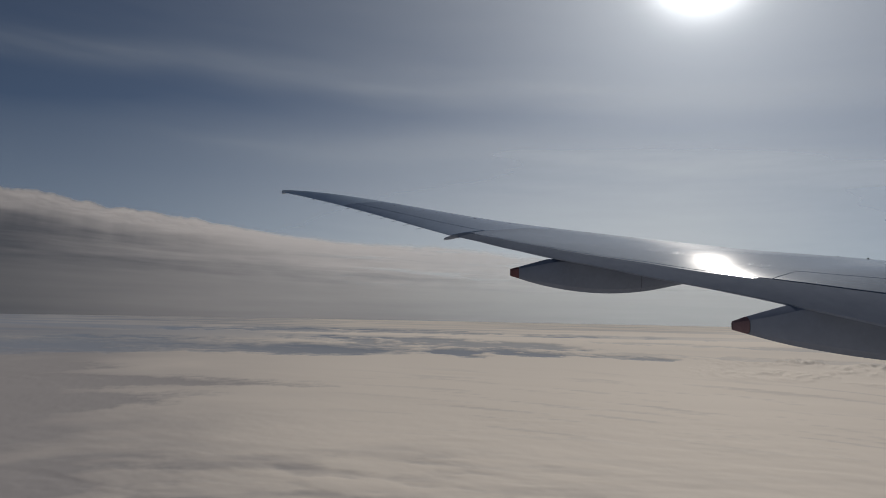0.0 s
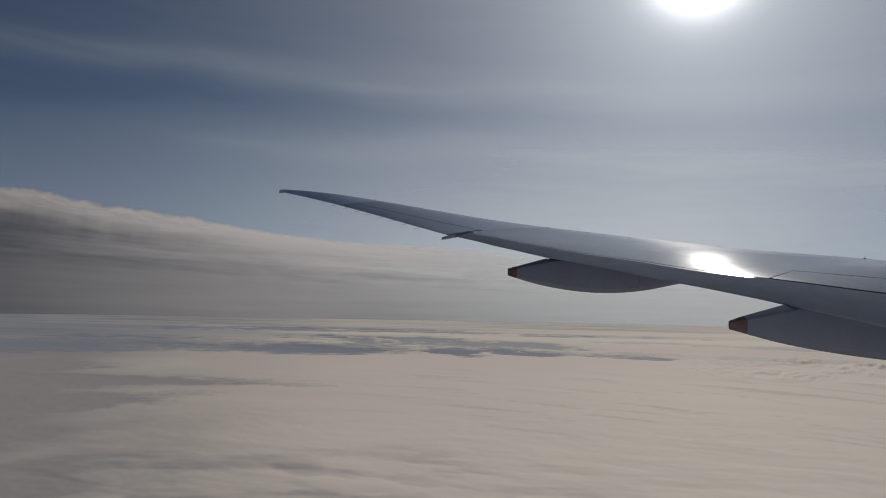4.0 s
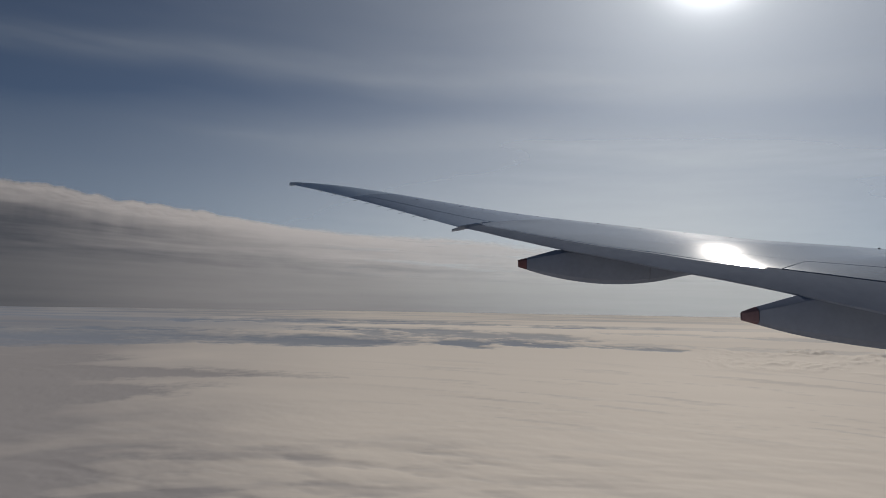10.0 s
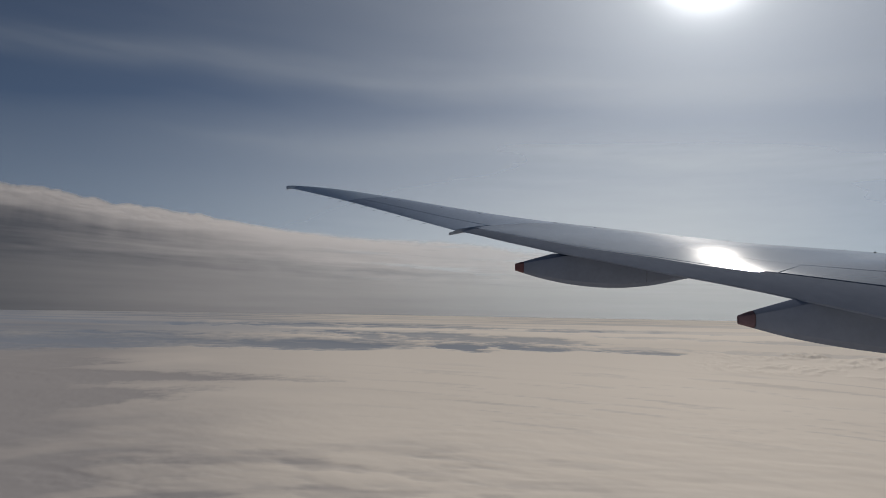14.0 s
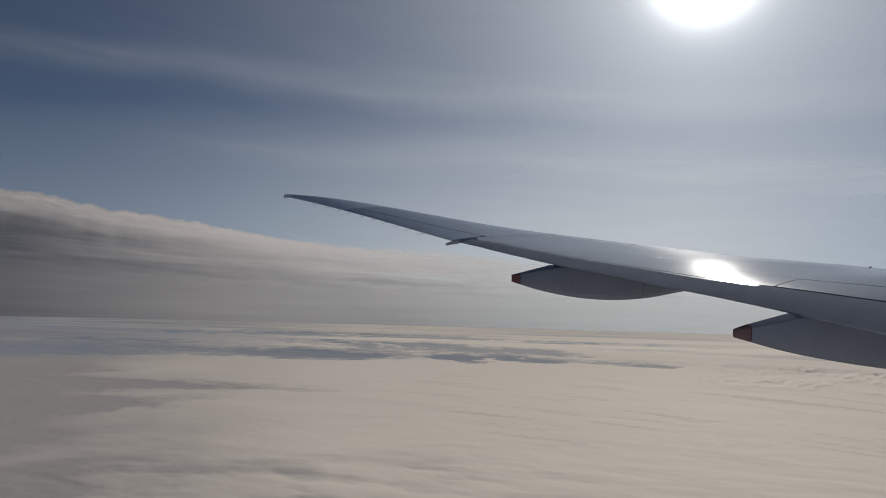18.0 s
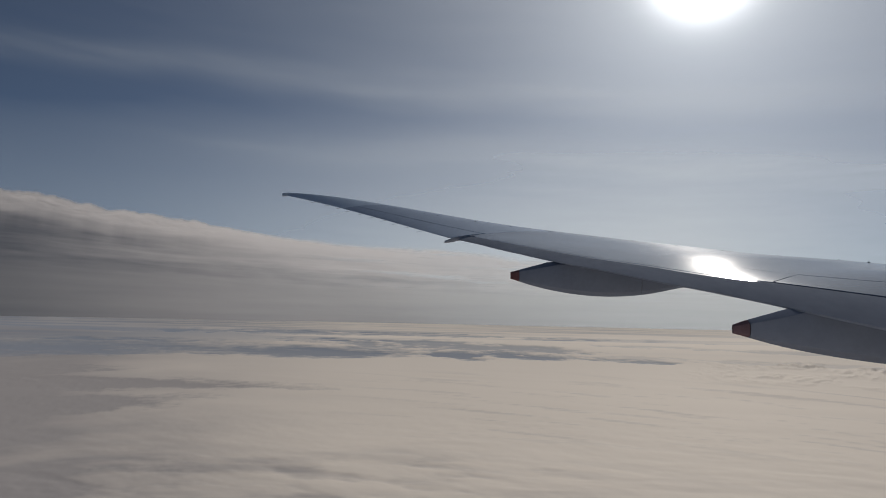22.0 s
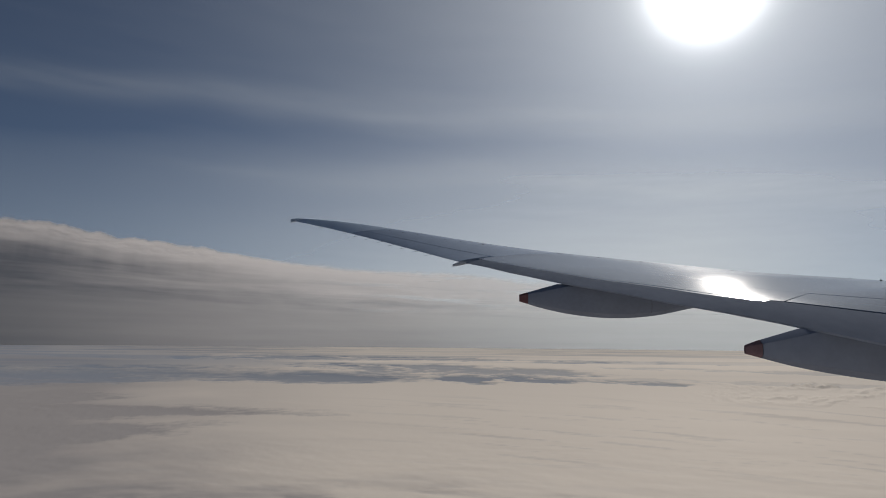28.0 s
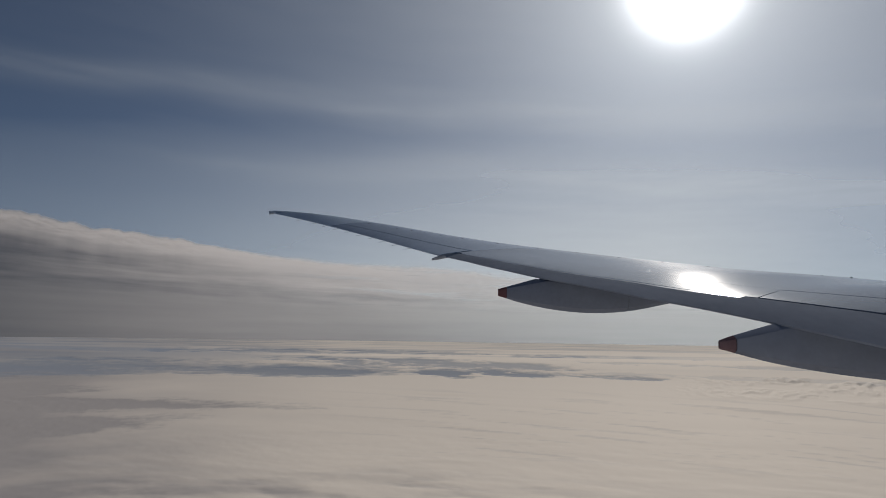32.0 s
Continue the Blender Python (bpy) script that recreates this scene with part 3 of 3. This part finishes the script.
def fairing_piece(y, x0, x1, bottom, eave, ridge, half, n=18):
    """A length of a boat-shaped fairing: keel, flat sides, shoulders and a ridge."""
    rings = []
    for x in np.linspace(x0, x1, n):
        b, w = (float(spline(c, x)) for c in (bottom, half))
        e, r = (float(np.interp(x, *np.array(c, float).T)) for c in (eave, ridge))
        d = max(e - b, 0.01)
        right = [(0.0, b), (0.45, b + 0.03 * d), (0.8, b + 0.13 * d), (0.96, b + 0.3 * d), (1.0, b + 0.55 * d), (1.0, e - 0.04 * d), (0.96, e + 0.0 * d), (0.05, r)]
        ring = [(x, y - w * k, zz) for k, zz in right] + [(x, y + w * k, zz) for k, zz in right[::-1][:-1]]
        rings.append(ring)
    m = len(rings[0])
    verts = [v for ring in rings for v in ring]
    faces = [(i * m + j, (i + 1) * m + j, (i + 1) * m + (j + 1) % m, i * m + (j + 1) % m) for i in range(n - 1) for j in range(m)]
    faces += [tuple(range(m)), tuple((n - 1) * m + j for j in range(m))[::-1]]
    me = mesh_from("fairing", verts, faces)
    bm = bmesh.new()
    bm.from_mesh(me)
    bmesh.ops.recalc_face_normals(bm, faces=bm.faces)
    for e in bm.edges:
        if len(e.link_faces) == 2 and e.calc_face_angle(0) > 0.5:
            e.smooth = False
    bm.to_mesh(me)
    bm.free()
    return me


def fairing(y, cuts, bottom, eave, ridge, half, paint=CAP_RED):
    args = (bottom, eave, ridge, half)
    body = part("flap_fairing", fairing_piece(y, cuts[1] + 0.004, cuts[2] - 0.004, *args, n=26), FAIRING_GREY, wing, "boat-shaped grey flap fairing with a red-brown tail")
    part("tail_cap", fairing_piece(y, cuts[0], cuts[1] - 0.004, *args, n=6), paint, body, "red-brown painted tail cap")
    part("fairing_nose", fairing_piece(y, cuts[2] + 0.004, cuts[3], *args, n=14), FAIRING_GREY, body)
    part("joint_ring", fairing_piece(y, cuts[0] + 0.03, cuts[3] - 0.05, [(x, z + 0.012) for x, z in bottom], [(x, z - 0.012) for x, z in eave],
                                     [(x, z - 0.012) for x, z in ridge], [(x, w - 0.012) for x, w in half], n=30), DARK_MATT, body)
    return body


fairing(12.55, (0.226, 0.39, 2.63, 4.4),
        [(0.226, 0.818), (0.617, 0.70), (1.15, 0.584), (2.16, 0.511), (2.72, 0.56), (3.4, 0.70), (4.4, 0.88)],
        [(0.226, 0.92), (1.13, 1.085), (1.6, 1.09), (4.4, 0.93)],
        [(0.226, 0.947), (0.95, 1.15), (1.2, 1.145), (1.7, 1.12), (4.4, 0.96)],
        [(0.226, 0.02), (0.4, 0.08), (0.8, 0.15), (2.0, 0.23), (3.3, 0.2), (4.4, 0.05)])
fairing(7.35, (2.515, 2.67, 5.38, 7.8),
        [(2.515, -0.072), (3.04, -0.207), (3.61, -0.305), (4.0, -0.352), (4.86, -0.414), (6.0, -0.37), (7.8, -0.10)],
        [(2.515, 0.0), (3.25, 0.172), (3.5, 0.16), (4.2, 0.1), (7.8, -0.03)],
        [(2.515, 0.02), (2.63, 0.064), (3.1, 0.206), (3.3, 0.232), (3.8, 0.28), (5.0, 0.28), (7.8, 0.0)],
        [(2.515, 0.025), (2.7, 0.10), (3.1, 0.19), (4.6, 0.3), (6.6, 0.25), (7.8, 0.08)], CAP_MAUVE)
# the slim fairing between flap and aileron
part("slim_fairing", fairing_piece(17.75, -1.478, 0.9, [(-1.478, 2.102), (-1.25, 2.138), (-1.08, 2.177), (-0.8, 2.186), (0.9, 2.19)],
                                   [(-1.478, 2.15), (-1.25, 2.232), (-1.1, 2.256), (0.9, 2.26)],
                                   [(-1.478, 2.168), (-1.25, 2.25), (-1.1, 2.29), (-0.75, 2.32), (0.9, 2.29)],
                                   [(-1.478, 0.03), (-1.2, 0.05), (-0.8, 0.07), (0.9, 0.05)], n=22), FLAP_GREY, wing)


def rod(length, r0, r1, sides=6):
    bm = bmesh.new()
    bmesh.ops.create_cone(bm, cap_ends=True, segments=sides, radius1=r0, radius2=r1, depth=length)
    bmesh.ops.translate(bm, verts=bm.verts, vec=(0, 0, length / 2))
    me = bpy.data.meshes.new("rod")
    bm.to_mesh(me)
    bm.free()
    return me


# static wicks along the aileron and the tip
wick_mesh = rod(0.27, 0.0058, 0.004)
wick_mesh.materials.append(BLACK)
for y in (19.75, 20.5, 21.2, 21.85, 22.5, 23.15, 23.8, 24.4, 25.0, 25.75, 27.3):
    ob = part("static_wick", wick_mesh, None, wing)
    p = upper(y, 0.0)
    ob.matrix_local = Matrix.Translation(Vector(p) + Vector((0.05, 0, -0.01))) @ Vector((-0.93, 0.22, -0.16)).to_track_quat("Z", "Y").to_matrix().to_4x4()


# small fins standing along the wing's crest
def fin_mesh():
    bm = bmesh.new()
    pts = [(-0.03, 0.0), (0.035, 0.0), (0.02, 0.02), (-0.02, 0.024)]
    a = [bm.verts.new((x, -0.012, z)) for x, z in pts]
    b = [bm.verts.new((x, 0.012, z)) for x, z in pts]
    bm.faces.new(a)
    bm.faces.new(b[::-1])
    for i in range(4):
        bm.faces.new((a[i], b[i], b[(i + 1) % 4], a[(i + 1) % 4]))
    me = bpy.data.meshes.new("fin")
    bm.to_mesh(me)
    bm.free()
    me.materials.append(DARK_MATT)
    return me


fin = fin_mesh()
for y, q in ((24.0, 0.56), (23.5, 0.57), (22.95, 0.58), (22.45, 0.60), (21.95, 0.61), (21.4, 0.63), (20.6, 0.65), (19.4, 0.68), (18.1, 0.71),
             (16.75, 0.71), (15.4, 0.71), (14.2, 0.71), (13.15, 0.71), (12.07, 0.71), (11.1, 0.71)):
    ob = part("vortex_fin", fin, None, wing)
    k = 0.5 + 0.2 * float(smoothstep(12, 20, y))
    ob.matrix_local = Matrix.Translation(upper(y, q)) @ pose(0, 0, 0, 0, 0, 20) @ Matrix.Scale(k, 4)


# a taller blade at the inboard end of the row
def blade_mesh():
    bm = bmesh.new()
    foot = [bm.verts.new((x, y, 0.0)) for x, y in ((-0.085, -0.012), (0.085, -0.012), (0.085, 0.012), (-0.085, 0.012))]
    deck = [bm.verts.new((x, y, 0.005)) for x, y in ((-0.075, -0.010), (0.075, -0.010), (0.075, 0.010), (-0.075, 0.010))]
    mid = [bm.verts.new((x, y, 0.006)) for x, y in ((-0.042, -0.008), (0.042, -0.008), (0.042, 0.008), (-0.042, 0.008))]
    top = [bm.verts.new((x, y, 0.035)) for x, y in ((-0.016, -0.004), (0.010, -0.004), (0.010, 0.004), (-0.016, 0.004))]
    for a, b in ((foot, deck), (deck, mid), (mid, top)):
        for i in range(4):
            bm.faces.new((a[i], a[(i + 1) % 4], b[(i + 1) % 4], b[i]))
    bm.faces.new(top)
    bm.faces.new(foot[::-1])
    return bm


blade = part("blade_fin", blade_mesh(), DARK_MATT, wing)
blade.matrix_local = Matrix.Translation(upper(10.68, 0.71)) @ pose(0, 0, 0, 0, 0, 20) @ Matrix.Scale(0.6, 4)


# rows of fastener heads along the spoiler joints
def fasteners(q_line, y0, y1, step, size=0.0055):
    verts, faces = [], []
    for y in np.arange(y0, y1, step):
        c = upper(y, q_line(y), 0.004)
        k = len(verts)
        verts += [(c[0] + size * math.cos(a), c[1] + size * math.sin(a), c[2] - 0.001) for a in np.arange(6) * math.pi / 3]
        verts.append((c[0], c[1], c[2] + 0.0015))
        faces += [(k + i, k + (i + 1) % 6, k + 6) for i in range(6)]
    return mesh_from("fastener_row", verts, faces)


for shift, y0, y1 in ((0.012, 9.5, 12.3), (0.034, 9.0, 12.6)):
    part("fastener_row", fasteners(lambda y: spoiler_q(y) + shift, y0, y1, 0.075), METAL, wing, kind="stuff")
part("fastener_row", fasteners(lambda y: FLAP_Q - 0.026, 8.0, 9.2, 0.05, 0.003), METAL, wing, kind="stuff")

# ---- fuselage and cabin window ----
def fuselage():
    """A plain tube with thickness, and one window cut through it at the seat."""
    cy, cz, r0, r1 = -2.60, -0.75, 2.86, 2.76
    centre = math.atan2(0.75, 2.74)
    th = np.concatenate([np.linspace(centre + 0.09, centre + 2 * math.pi - 0.09, 48), [centre + 2 * math.pi + 0.09]])
    xs = [-7.0, -4.5, -2.0, -0.17, 0.17, 2.0, 5.0, 8.0, 11.0, 14.0, 17.0, 20.0]
    n = len(th) - 1
    verts, faces = [], []
    for rr in (r0, r1):
        for x in xs:
            verts += [(x, cy + rr * math.cos(t), cz + rr * math.sin(t)) for t in th[:-1]]
    off = len(xs) * n
    for i in range(len(xs) - 1):
        for j in range(n):
            k = [(i * n + j), (i + 1) * n + j, (i + 1) * n + (j + 1) % n, i * n + (j + 1) % n]
            if i == 3 and j == n - 1:
                for a in range(4):
                    faces.append((k[a], k[(a + 1) % 4], k[(a + 1) % 4] + off, k[a] + off))
                continue
            faces.append(tuple(k))
            faces.append(tuple(v + off for v in k[::-1]))
    for i in (0, len(xs) - 1):
        faces.append(tuple(i * n + j for j in range(n)))
        faces.append(tuple(off + i * n + j for j in range(n)))
    me = mesh_from("fuselage_wall", verts, faces)
    bm = bmesh.new()
    bm.from_mesh(me)
    for e in bm.edges:
        if len(e.link_faces) == 2 and e.calc_face_angle(0) > 0.6:
            e.smooth = False
    bm.to_mesh(me)
    bm.free()
    return me


tagged(part("fuselage_wall", fuselage(), WHITE_SKIN, None, "plain white airliner fuselage wall with a cabin window opening", "structure"), category="wall")
